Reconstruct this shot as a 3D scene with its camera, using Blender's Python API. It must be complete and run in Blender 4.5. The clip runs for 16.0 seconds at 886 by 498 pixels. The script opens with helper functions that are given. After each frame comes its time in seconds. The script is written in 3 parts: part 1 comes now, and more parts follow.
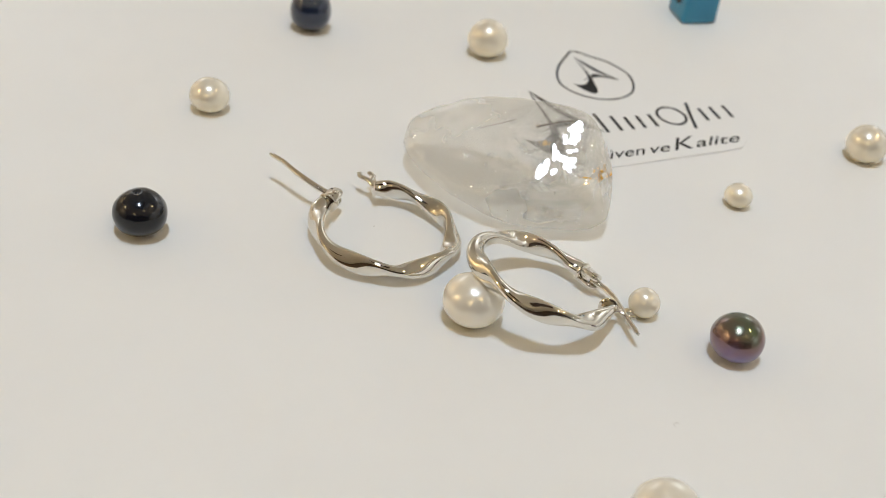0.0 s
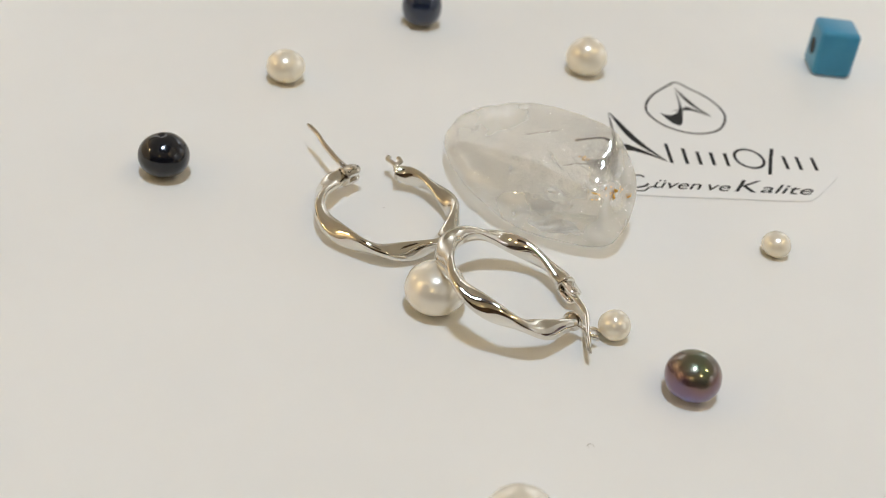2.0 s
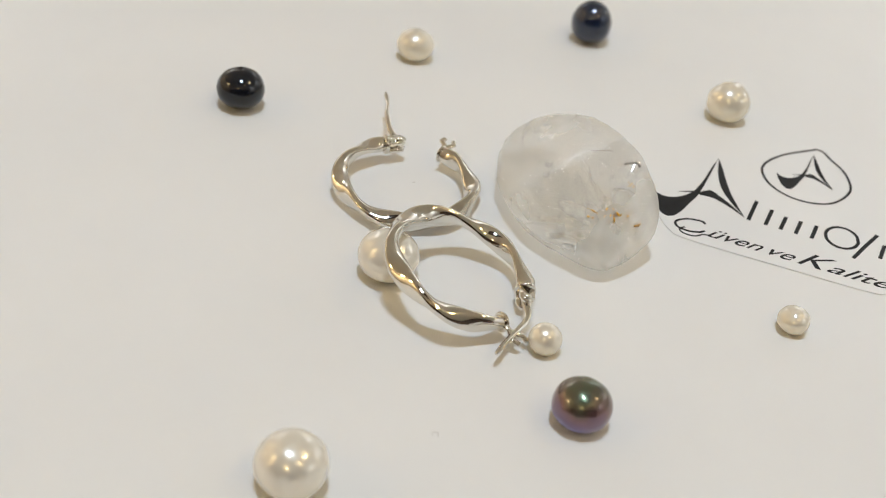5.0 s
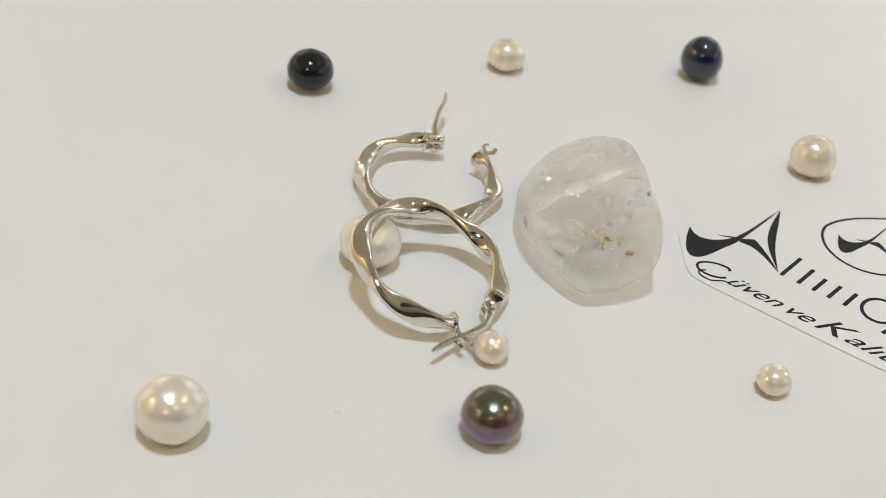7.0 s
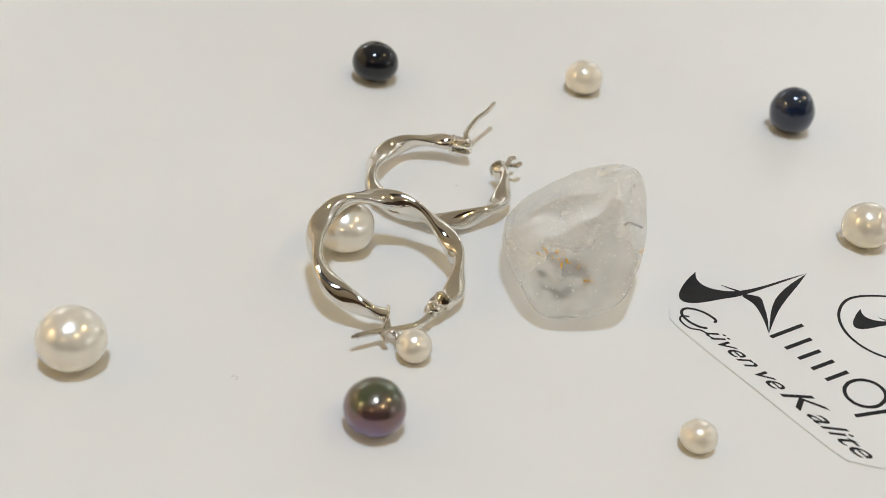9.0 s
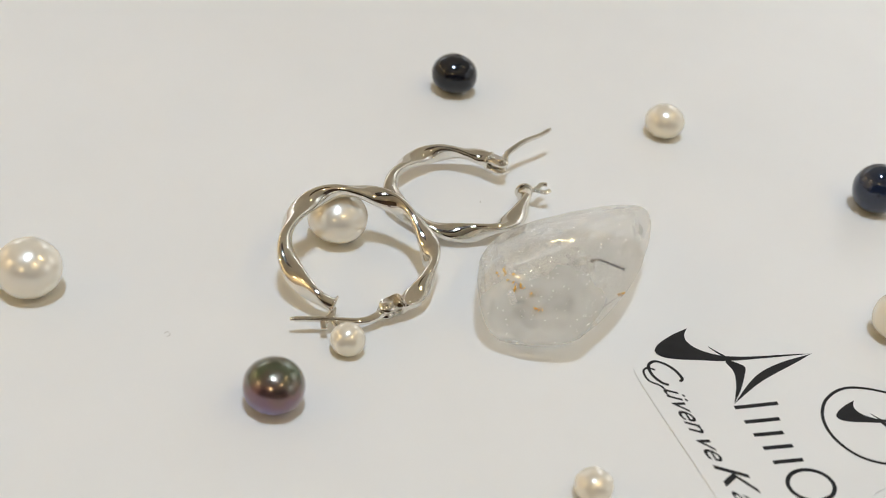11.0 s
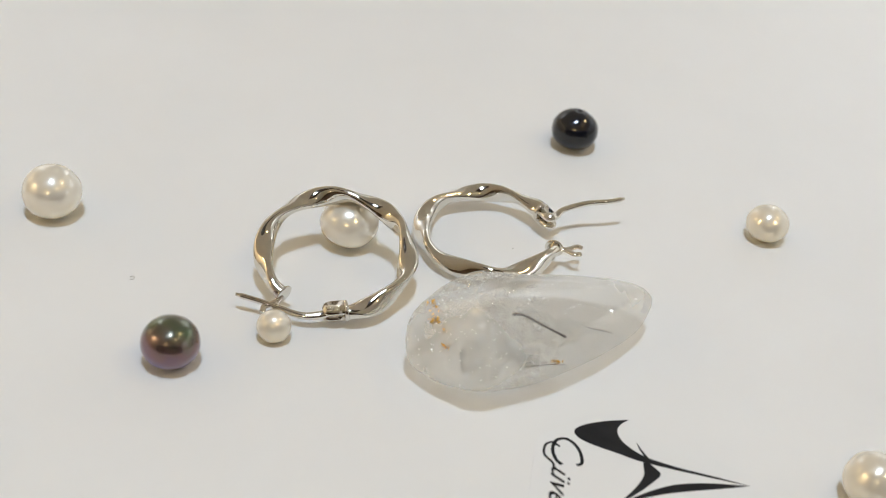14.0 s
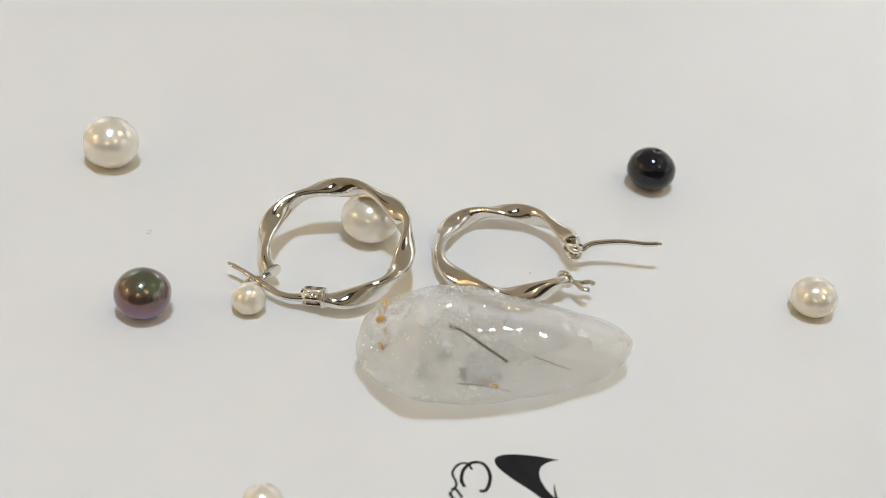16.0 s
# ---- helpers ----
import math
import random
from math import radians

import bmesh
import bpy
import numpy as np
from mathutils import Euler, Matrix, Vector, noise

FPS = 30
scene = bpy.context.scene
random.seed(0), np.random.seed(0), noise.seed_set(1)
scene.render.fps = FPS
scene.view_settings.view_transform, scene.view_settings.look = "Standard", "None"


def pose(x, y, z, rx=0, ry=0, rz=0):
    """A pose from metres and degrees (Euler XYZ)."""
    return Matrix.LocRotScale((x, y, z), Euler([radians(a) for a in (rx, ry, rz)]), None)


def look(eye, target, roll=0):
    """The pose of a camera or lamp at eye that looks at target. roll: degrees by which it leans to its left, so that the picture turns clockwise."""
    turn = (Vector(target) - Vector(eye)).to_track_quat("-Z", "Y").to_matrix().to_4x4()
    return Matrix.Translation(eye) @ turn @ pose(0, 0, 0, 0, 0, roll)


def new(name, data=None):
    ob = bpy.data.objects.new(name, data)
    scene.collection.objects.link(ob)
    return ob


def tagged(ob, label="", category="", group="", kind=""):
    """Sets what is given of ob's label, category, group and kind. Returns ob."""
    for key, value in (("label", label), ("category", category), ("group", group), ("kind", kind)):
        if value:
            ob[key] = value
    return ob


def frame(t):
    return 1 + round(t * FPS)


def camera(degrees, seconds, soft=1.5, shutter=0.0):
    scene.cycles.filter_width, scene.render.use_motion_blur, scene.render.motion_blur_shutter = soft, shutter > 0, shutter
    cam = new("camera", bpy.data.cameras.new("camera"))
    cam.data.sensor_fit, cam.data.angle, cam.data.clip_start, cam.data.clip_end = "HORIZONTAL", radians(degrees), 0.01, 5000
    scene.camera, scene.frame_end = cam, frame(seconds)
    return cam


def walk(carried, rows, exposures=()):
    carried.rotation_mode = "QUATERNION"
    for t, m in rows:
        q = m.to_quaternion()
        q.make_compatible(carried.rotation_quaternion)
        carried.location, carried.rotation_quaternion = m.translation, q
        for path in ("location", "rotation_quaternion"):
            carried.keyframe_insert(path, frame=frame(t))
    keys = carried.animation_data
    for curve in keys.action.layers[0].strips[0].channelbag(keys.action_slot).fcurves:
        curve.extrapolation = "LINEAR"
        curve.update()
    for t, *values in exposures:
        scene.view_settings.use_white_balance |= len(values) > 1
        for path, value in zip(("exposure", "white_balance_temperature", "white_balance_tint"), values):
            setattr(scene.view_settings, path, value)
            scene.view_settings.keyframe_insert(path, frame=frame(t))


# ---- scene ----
import itertools

# Close view of jewellery lying on a slowly turning white display turntable.
# Unit of the small things is the millimetre, turned into metres by MM.
MM = 0.001
TURN_RATE = -9.2036          # degrees per second, clockwise from above
TURN_ZERO = 9.0              # the moment at which the layout below holds as it stands

cam = camera(36.6, 16.0, soft=0.7)
cam.data.dof.use_dof = True
cam.data.dof.focus_distance = 0.174
cam.data.dof.aperture_fstop = 30.0
PATH = [
    (0, look((-0.00536, -0.14815, 0.10570), (-0.00250, -0.01353, 0.01035), 8.24)),
    (0.5, look((-0.00582, -0.14850, 0.10560), (-0.00227, -0.01397, 0.01014), 8.14)),
    (1, look((-0.00628, -0.14886, 0.10551), (-0.00216, -0.01418, 0.01027), 8.30)),
    (1.5, look((-0.00674, -0.14921, 0.10541), (-0.00160, -0.01457, 0.01017), 8.44)),
    (2, look((-0.00786, -0.14928, 0.10529), (-0.00199, -0.01464, 0.01009), 8.45)),
    (2.5, look((-0.00898, -0.14934, 0.10517), (-0.00324, -0.01444, 0.01033), 8.60)),
    (3, look((-0.01010, -0.14940, 0.10505), (-0.00318, -0.01454, 0.01024), 8.85)),
    (5.5, look((-0.01220, -0.14957, 0.10303), (-0.00197, -0.01535, 0.00762), 8.21)),
    (6, look((-0.01340, -0.14903, 0.10275), (-0.00262, -0.01484, 0.00734), 7.97)),
    (6.5, look((-0.01460, -0.14848, 0.10247), (-0.00210, -0.01453, 0.00695), 8.16)),
    (7, look((-0.01580, -0.14793, 0.10219), (-0.00252, -0.01375, 0.00709), 8.28)),
    (7.5, look((-0.01643, -0.14742, 0.10225), (-0.00322, -0.01290, 0.00761), 8.02)),
    (8, look((-0.01705, -0.14690, 0.10232), (-0.00260, -0.01265, 0.00748), 8.16)),
    (8.5, look((-0.01768, -0.14638, 0.10239), (-0.00161, -0.01237, 0.00747), 8.61)),
    (9, look((-0.01830, -0.14586, 0.10245), (-0.00119, -0.01250, 0.00681), 8.49)),
    (11.5, look((-0.02107, -0.14370, 0.10377), (-0.00111, -0.01104, 0.00770), 8.69)),
    (12, look((-0.02133, -0.14324, 0.10411), (-0.00135, -0.01090, 0.00762), 8.47)),
    (12.5, look((-0.02159, -0.14279, 0.10446), (-0.00140, -0.01016, 0.00841), 8.47)),
    (13, look((-0.02186, -0.14233, 0.10481), (-0.00201, -0.00961, 0.00882), 8.21)),
    (13.5, look((-0.02192, -0.14221, 0.10490), (-0.00185, -0.00895, 0.00969), 7.70)),
    (14, look((-0.02199, -0.14208, 0.10500), (-0.00126, -0.00854, 0.01033), 7.78)),
    (14.5, look((-0.02206, -0.14195, 0.10509), (-0.00100, -0.00838, 0.01054), 7.84)),
    (15, look((-0.02216, -0.14123, 0.10551), (-0.00110, -0.00795, 0.01055), 7.64)),
    (15.5, look((-0.02226, -0.14051, 0.10592), (-0.00103, -0.00744, 0.01070), 7.66)),
    (16, look((-0.02236, -0.13980, 0.10633), (-0.00141, -0.00696, 0.01072), 7.45)),
]
walk(cam, PATH, exposures=[(0.0, -0.095, 6190.0, 13.5), (6.0, -0.095, 6160.0, 14.0), (12.0, -0.085, 6030.0, 13.5), (16.0, -0.075, 5980.0, 14.0)])

# ---- light: recessed ceiling lamps of the shop, then added wall fills ----
world = bpy.data.worlds.new("world")
world.use_nodes = True
world.node_tree.nodes["Background"].inputs[0].default_value = (0.5, 0.48, 0.45, 1)
world.node_tree.nodes["Background"].inputs[1].default_value = 0.02
scene.world = world


def lamp_or_fill(eye, target, size, watts, colour):
    data = bpy.data.lights.new("lamp_or_fill", "AREA")
    data.shape, data.size, data.energy, data.color = "DISK", size, watts, colour
    ob = new("lamp_or_fill", data)
    ob.matrix_world = look(eye, target)
    return ob


COOL, WARM, SOFT = (0.77, 0.90, 1.0), (1.0, 0.755, 0.36), (1.0, 0.74, 0.38)
lamp_or_fill((-0.08, -0.24, 1.70), (0, 0, 0), 0.22, 14.5, COOL)
lamp_or_fill((1.20, 0.06, 1.70), (0, 0, 0), 0.12, 3.5, WARM)
lamp_or_fill((0.78, -1.00, 1.70), (0, 0, 0), 0.09, 3.5, WARM)
lamp_or_fill((-2.40, -0.45, 1.70), (0, 0, 0), 0.14, 5.9, WARM)
lamp_or_fill((-0.60, -2.10, 1.70), (0, 0, 0), 0.10, 3.6, WARM)
# unseen fill lamps added to brighten the walls: cool north and east, warm west
COOL_FILL = (0.86, 0.93, 1.0)
for x in (-1.6, 1.6):
    lamp_or_fill((x, 2.55, 1.70), (x, 3.2, 0.6), 0.25, 21.0, COOL_FILL)
for y in (-1.0, 1.6):
    lamp_or_fill((2.55, y, 1.70), (3.2, y, 0.6), 0.25, 19.0, COOL_FILL)
    lamp_or_fill((-2.55, y, 1.70), (-3.2, y, 0.6), 0.25, 19.0, SOFT)


# ---- materials ----
def material(name):
    m = bpy.data.materials.new(name)
    m.use_nodes = True
    return m, m.node_tree.nodes, m.node_tree.links, m.node_tree.nodes["Principled BSDF"]


def coords(nodes, links, scale):
    tc, mp = nodes.new("ShaderNodeTexCoord"), nodes.new("ShaderNodeMapping")
    mp.inputs["Scale"].default_value = (scale, scale, scale)
    links.new(tc.outputs["Object"], mp.inputs["Vector"])
    return mp.outputs["Vector"]


def noise_tex(nodes, links, vec, scale, detail=4.0, rough=0.55):
    n = nodes.new("ShaderNodeTexNoise")
    n.inputs["Scale"].default_value, n.inputs["Detail"].default_value, n.inputs["Roughness"].default_value = scale, detail, rough
    links.new(vec, n.inputs["Vector"])
    return n.outputs["Fac"]


def ramp(nodes, links, fac, stops):
    r = nodes.new("ShaderNodeValToRGB")
    els = r.color_ramp.elements
    while len(els) < len(stops):
        els.new(0.5)
    for e, (p, c) in zip(els, stops):
        e.position, e.color = p, (*c, 1)
    links.new(fac, r.inputs["Fac"])
    return r.outputs["Color"]


def bump(nodes, links, bsdf, height, strength, distance):
    b = nodes.new("ShaderNodeBump")
    b.inputs["Strength"].default_value, b.inputs["Distance"].default_value = strength, distance
    links.new(height, b.inputs["Height"])
    links.new(b.outputs["Normal"], bsdf.inputs["Normal"])


def surface(name, low, high, scale, rough, metal=0.0, spec=0.5, relief=0.1, relief_scale=None, depth=0.0001, coat=0.0, coat_rough=0.1):
    """A plain surface whose colour wanders between two tones at two scales, with a fine relief."""
    m, nodes, links, b = material(name)
    vec = coords(nodes, links, 1.0)
    f = noise_tex(nodes, links, vec, scale, 6.0)
    links.new(ramp(nodes, links, f, [(0.3, low), (0.7, high)]), b.inputs["Base Color"])
    b.inputs["Roughness"].default_value, b.inputs["Metallic"].default_value = rough, metal
    b.inputs["Specular IOR Level"].default_value = spec
    b.inputs["Coat Weight"].default_value, b.inputs["Coat Roughness"].default_value = coat, coat_rough
    if relief:
        bump(nodes, links, b, noise_tex(nodes, links, vec, relief_scale or scale * 8), relief, depth)
    return m


def pearl_material(name, low, mid, high, rough, metal, coat, film=0.0, depth=0.0, drift=0.3):
    """Nacre: colour by height paints in sheen and underside glow; soft clouds, a clear gloss."""
    m, nodes, links, b = material(name)
    vec = coords(nodes, links, 1.0)
    cloud = noise_tex(nodes, links, vec, 260.0, 2.0)
    sep = nodes.new("ShaderNodeSeparateXYZ")
    tc = nodes.new("ShaderNodeTexCoord")
    links.new(tc.outputs["Generated"], sep.inputs[0])
    add = nodes.new("ShaderNodeMath")
    add.operation = "MULTIPLY_ADD"
    add.inputs[1].default_value, add.inputs[2].default_value = drift, -drift / 2
    links.new(cloud, add.inputs[0])
    total = nodes.new("ShaderNodeMath")
    total.operation = "ADD"
    links.new(add.outputs[0], total.inputs[0])
    links.new(sep.outputs["Z"], total.inputs[1])
    links.new(ramp(nodes, links, total.outputs[0], [(0.12, low), (0.58, mid), (0.98, high)]), b.inputs["Base Color"])
    b.inputs["Roughness"].default_value, b.inputs["Metallic"].default_value = rough, metal
    b.inputs["Coat Weight"].default_value, b.inputs["Coat Roughness"].default_value = coat, 0.04 if max(mid) < 0.4 else 0.06
    b.inputs["Coat IOR"].default_value = 1.65
    b.inputs["Specular IOR Level"].default_value = 0.3 if max(mid) < 0.1 else 0.9
    b.inputs["Subsurface Weight"].default_value, b.inputs["Subsurface Scale"].default_value = depth, 0.0015
    b.inputs["Thin Film Thickness"].default_value = film
    b.inputs["Thin Film IOR"].default_value = 1.45
    bump(nodes, links, b, noise_tex(nodes, links, vec, 900.0, 3.0), 0.01, 0.00008)
    return m


WHITE_TOP = surface("white_laminate", (0.785, 0.78, 0.765), (0.81, 0.805, 0.79), 30.0, 0.36, spec=0.42, relief=0.04, relief_scale=900.0)
# yellower low tone: warm light bounced under the pearls, painted in
PEARL = pearl_material("white_nacre", (0.86, 0.77, 0.57), (0.86, 0.805, 0.69), (0.85, 0.795, 0.68), 0.25, 0.32, 1.0, 0.0, 0.0)
CREAM_PEARL = pearl_material("cream_nacre", (0.85, 0.74, 0.51), (0.86, 0.79, 0.64), (0.85, 0.785, 0.66), 0.25, 0.32, 1.0, 0.0, 0.0)
# purple to green upwards: the nacre's sheen painted as colour
PEACOCK = pearl_material("peacock_nacre", (0.14, 0.11, 0.28), (0.21, 0.115, 0.115), (0.10, 0.155, 0.085), 0.23, 0.72, 0.6, 0.0, 0.0, 0.9)
BLACK_PEARL = pearl_material("black_nacre", (0.004, 0.004, 0.006), (0.006, 0.007, 0.011), (0.007, 0.009, 0.014), 0.14, 0.0, 0.35)
NAVY_PEARL = pearl_material("navy_nacre", (0.008, 0.012, 0.03), (0.012, 0.022, 0.055), (0.012, 0.024, 0.05), 0.18, 0.25, 0.8)
# near-black colour in place of the shade inside drilled holes
HOLE_SHADE = surface("hole_shade_black", (0.004, 0.004, 0.005), (0.01, 0.01, 0.012), 400.0, 0.6, relief=0)
SILVER = surface("polished_silver", (0.73, 0.70, 0.635), (0.80, 0.77, 0.705), 150.0, 0.06, metal=1.0, relief=0.2, relief_scale=330.0, depth=0.0001)
BLUE = surface("turquoise_plastic", (0.03, 0.23, 0.40), (0.045, 0.28, 0.47), 200.0, 0.30, relief=0.1, relief_scale=700.0)
VINYL = surface("white_vinyl", (0.785, 0.782, 0.77), (0.81, 0.807, 0.795), 60.0, 0.28, relief=0.03, relief_scale=700.0)
INK = surface("black_ink", (0.006, 0.006, 0.007), (0.012, 0.012, 0.014), 500.0, 0.5, spec=0.25, relief=0.1, relief_scale=1500.0)
LINT = surface("grey_lint", (0.48, 0.45, 0.42), (0.58, 0.55, 0.51), 800.0, 0.8, relief=0)
WALL_PAINT = surface("beige_wall_paint", (0.68, 0.64, 0.56), (0.74, 0.70, 0.62), 1.5, 0.7, relief=0.15, relief_scale=120.0, depth=0.001)
DARK_WALL = surface("brown_panel_wall", (0.055, 0.032, 0.02), (0.09, 0.055, 0.035), 3.0, 0.45, relief=0.2, relief_scale=60.0, depth=0.001)
CEILING_PAINT = surface("ceiling_paint", (0.78, 0.74, 0.65), (0.84, 0.80, 0.71), 1.2, 0.8, relief=0.1, relief_scale=150.0, depth=0.001)
FLOOR_TILE = surface("floor_stone", (0.38, 0.34, 0.28), (0.48, 0.44, 0.37), 2.0, 0.35, relief=0.1, relief_scale=40.0, depth=0.001)
COUNTER = surface("counter_laminate", (0.72, 0.70, 0.66), (0.77, 0.75, 0.71), 4.0, 0.35, relief=0.05, relief_scale=300.0)
NEEDLE = surface("dark_rutile", (0.035, 0.02, 0.018), (0.09, 0.06, 0.055), 900.0, 0.3, metal=0.4, relief=0)
# mirror metal for the added flakes that make the quartz glint
GLINT = surface("bright_glint", (0.95, 0.95, 0.94), (1.0, 1.0, 0.99), 900.0, 0.28, metal=1.0, relief=0)
GOLD_STAIN = surface("iron_stain", (0.62, 0.30, 0.02), (0.78, 0.46, 0.06), 900.0, 0.5, relief=0.3, relief_scale=2500.0)


def quartz_material():
    """Clear quartz: refracting glass with a faint milkiness in soft patches and small pits in the polish."""
    m, nodes, links, b = material("clear_quartz")
    vec = coords(nodes, links, 1.0)
    out = nodes["Material Output"]
    glass, clear, haze, trans = (nodes.new("ShaderNodeBsdf" + k) for k in ("Glass", "Transparent", "Diffuse", "Translucent"))
    glass.inputs["IOR"].default_value, glass.inputs["Roughness"].default_value = 1.54, 0.0
    glass.inputs["Color"].default_value = (0.995, 0.995, 0.985, 1)
    clear.inputs["Color"].default_value = (0.985, 0.978, 0.955, 1)
    haze.inputs["Color"].default_value = trans.inputs["Color"].default_value = (1.0, 0.99, 0.965, 1)
    cloudy = nodes.new("ShaderNodeMixShader")
    cloudy.inputs[0].default_value = 0.5
    links.new(haze.outputs[0], cloudy.inputs[1])
    links.new(trans.outputs[0], cloudy.inputs[2])
    crystal = nodes.new("ShaderNodeMixShader")
    crystal.inputs[0].default_value = 0.88
    links.new(glass.outputs[0], crystal.inputs[1])
    links.new(clear.outputs[0], crystal.inputs[2])
    f = noise_tex(nodes, links, vec, 50.0, 4.0, 0.5)
    amount = nodes.new("ShaderNodeMapRange")
    amount.inputs["From Min"].default_value, amount.inputs["From Max"].default_value = 0.38, 0.66
    amount.inputs["To Min"].default_value, amount.inputs["To Max"].default_value = 0.14, 0.36
    links.new(f, amount.inputs["Value"])
    body = nodes.new("ShaderNodeMixShader")
    links.new(amount.outputs[0], body.inputs[0])
    links.new(crystal.outputs[0], body.inputs[1])
    links.new(cloudy.outputs[0], body.inputs[2])
    pits = nodes.new("ShaderNodeTexVoronoi")
    pits.inputs["Scale"].default_value = 900.0
    links.new(vec, pits.inputs["Vector"])
    dent = nodes.new("ShaderNodeMapRange")
    dent.inputs["From Max"].default_value = 0.2
    links.new(pits.outputs["Distance"], dent.inputs["Value"])
    swell = noise_tex(nodes, links, vec, 300.0, 3.0)
    both = nodes.new("ShaderNodeMath")
    both.operation = "MULTIPLY_ADD"
    both.inputs[1].default_value = 0.9
    links.new(swell, both.inputs[0])
    links.new(dent.outputs[0], both.inputs[2])
    rough = nodes.new("ShaderNodeBump")
    rough.inputs["Strength"].default_value, rough.inputs["Distance"].default_value = 0.45, 0.0001
    links.new(both.outputs[0], rough.inputs["Height"])
    gloss, top = nodes.new("ShaderNodeBsdfGlossy"), nodes.new("ShaderNodeMixShader")
    gloss.inputs["Roughness"].default_value = 0.02
    links.new(rough.outputs["Normal"], gloss.inputs["Normal"])
    links.new(rough.outputs["Normal"], glass.inputs["Normal"])
    rim, share = nodes.new("ShaderNodeLayerWeight"), nodes.new("ShaderNodeMapRange")
    rim.inputs["Blend"].default_value = 0.15
    share.inputs["To Min"].default_value, share.inputs["To Max"].default_value = 0.09, 0.4
    links.new(rim.outputs["Facing"], share.inputs["Value"])
    links.new(share.outputs[0], top.inputs[0])
    links.new(body.outputs[0], top.inputs[1])
    links.new(gloss.outputs[0], top.inputs[2])
    links.new(top.outputs[0], out.inputs["Surface"])
    nodes.remove(b)
    return m


def veil_material():
    """A healed crack inside the stone: pearly white where the noise is dense, clear elsewhere."""
    m, nodes, links, b = material("quartz_veil")
    vec = coords(nodes, links, 1.0)
    f = noise_tex(nodes, links, vec, 190.0, 5.0, 0.55)
    a = nodes.new("ShaderNodeMapRange")
    a.inputs["From Min"].default_value, a.inputs["From Max"].default_value = 0.40, 0.72
    a.inputs["To Min"].default_value, a.inputs["To Max"].default_value = 0.0, 0.7
    links.new(f, a.inputs["Value"])
    far, fade, alpha = nodes.new("ShaderNodeVectorMath"), nodes.new("ShaderNodeMapRange"), nodes.new("ShaderNodeMath")
    far.operation, alpha.operation = "DISTANCE", "MULTIPLY"
    far.inputs[1].default_value = (0.5, 0.5, 0.5)
    links.new(nodes.new("ShaderNodeTexCoord").outputs["Generated"], far.inputs[0])
    fade.interpolation_type = "SMOOTHSTEP"
    fade.inputs["From Min"].default_value, fade.inputs["From Max"].default_value = 0.2, 0.52
    fade.inputs["To Min"].default_value, fade.inputs["To Max"].default_value = 1.0, 0.0
    links.new(far.outputs["Value"], fade.inputs["Value"])
    links.new(a.outputs[0], alpha.inputs[0])
    links.new(fade.outputs[0], alpha.inputs[1])
    out = nodes["Material Output"]
    white, through_light, mirror, clear = (nodes.new("ShaderNodeBsdf" + k) for k in ("Diffuse", "Translucent", "Glossy", "Transparent"))
    white.inputs["Color"].default_value = through_light.inputs["Color"].default_value = (0.97, 0.97, 0.95, 1)
    mirror.inputs["Roughness"].default_value = 0.12
    b2 = nodes.new("ShaderNodeBump")
    b2.inputs["Strength"].default_value, b2.inputs["Distance"].default_value = 0.6, 0.0005
    links.new(f, b2.inputs["Height"])
    links.new(b2.outputs["Normal"], mirror.inputs["Normal"])
    milk, pearly, whole = (nodes.new("ShaderNodeMixShader") for _ in range(3))
    milk.inputs[0].default_value, pearly.inputs[0].default_value = 0.55, 0.03
    links.new(white.outputs[0], milk.inputs[1])
    links.new(through_light.outputs[0], milk.inputs[2])
    links.new(milk.outputs[0], pearly.inputs[1])
    links.new(mirror.outputs[0], pearly.inputs[2])
    links.new(alpha.outputs[0], whole.inputs[0])
    links.new(clear.outputs[0], whole.inputs[1])
    links.new(pearly.outputs[0], whole.inputs[2])
    links.new(whole.outputs[0], out.inputs["Surface"])
    nodes.remove(b)
    return m


QUARTZ, VEIL = quartz_material(), veil_material()


# ---- mesh helpers ----
def part(name, bm, mat, parent=None, label="", smooth=True):
    me = bpy.data.meshes.new(name)
    bmesh.ops.recalc_face_normals(bm, faces=bm.faces)
    for f in bm.faces:
        f.smooth = smooth
    bm.to_mesh(me)
    bm.free()
    me.materials.append(mat)
    ob = new(name, me)
    ob.parent = parent
    if label:
        ob["label"] = label
    return ob


def box_bm(x0, x1, y0, y1, z0, z1, bevel=0.0, segments=2):
    bm = bmesh.new()
    bmesh.ops.create_cube(bm, size=1.0, matrix=Matrix.Translation(((x0 + x1) / 2, (y0 + y1) / 2, (z0 + z1) / 2)) @ Matrix.Diagonal((x1 - x0, y1 - y0, z1 - z0, 1)))
    if bevel:
        bmesh.ops.bevel(bm, geom=bm.edges[:], offset=bevel, segments=segments, profile=0.5, affect="EDGES")
    return bm


def lathe_bm(profile, steps=96):
    """A turned solid about z from a profile of (radius, height)."""
    bm = bmesh.new()
    rings = []
    for r, z in profile:
        rings.append([bm.verts.new((r * math.cos(2 * math.pi * k / steps), r * math.sin(2 * math.pi * k / steps), z)) for k in range(steps)] if r > 1e-9 else [bm.verts.new((0, 0, z))])
    for a, b in zip(rings, rings[1:]):
        for k in range(steps):
            j = (k + 1) % steps
            if len(a) == 1:
                bm.faces.new((a[0], b[k], b[j]))
            elif len(b) == 1:
                bm.faces.new((a[k], b[0], a[j]))
            else:
                bm.faces.new((a[k], b[k], b[j], a[j]))
    return bm


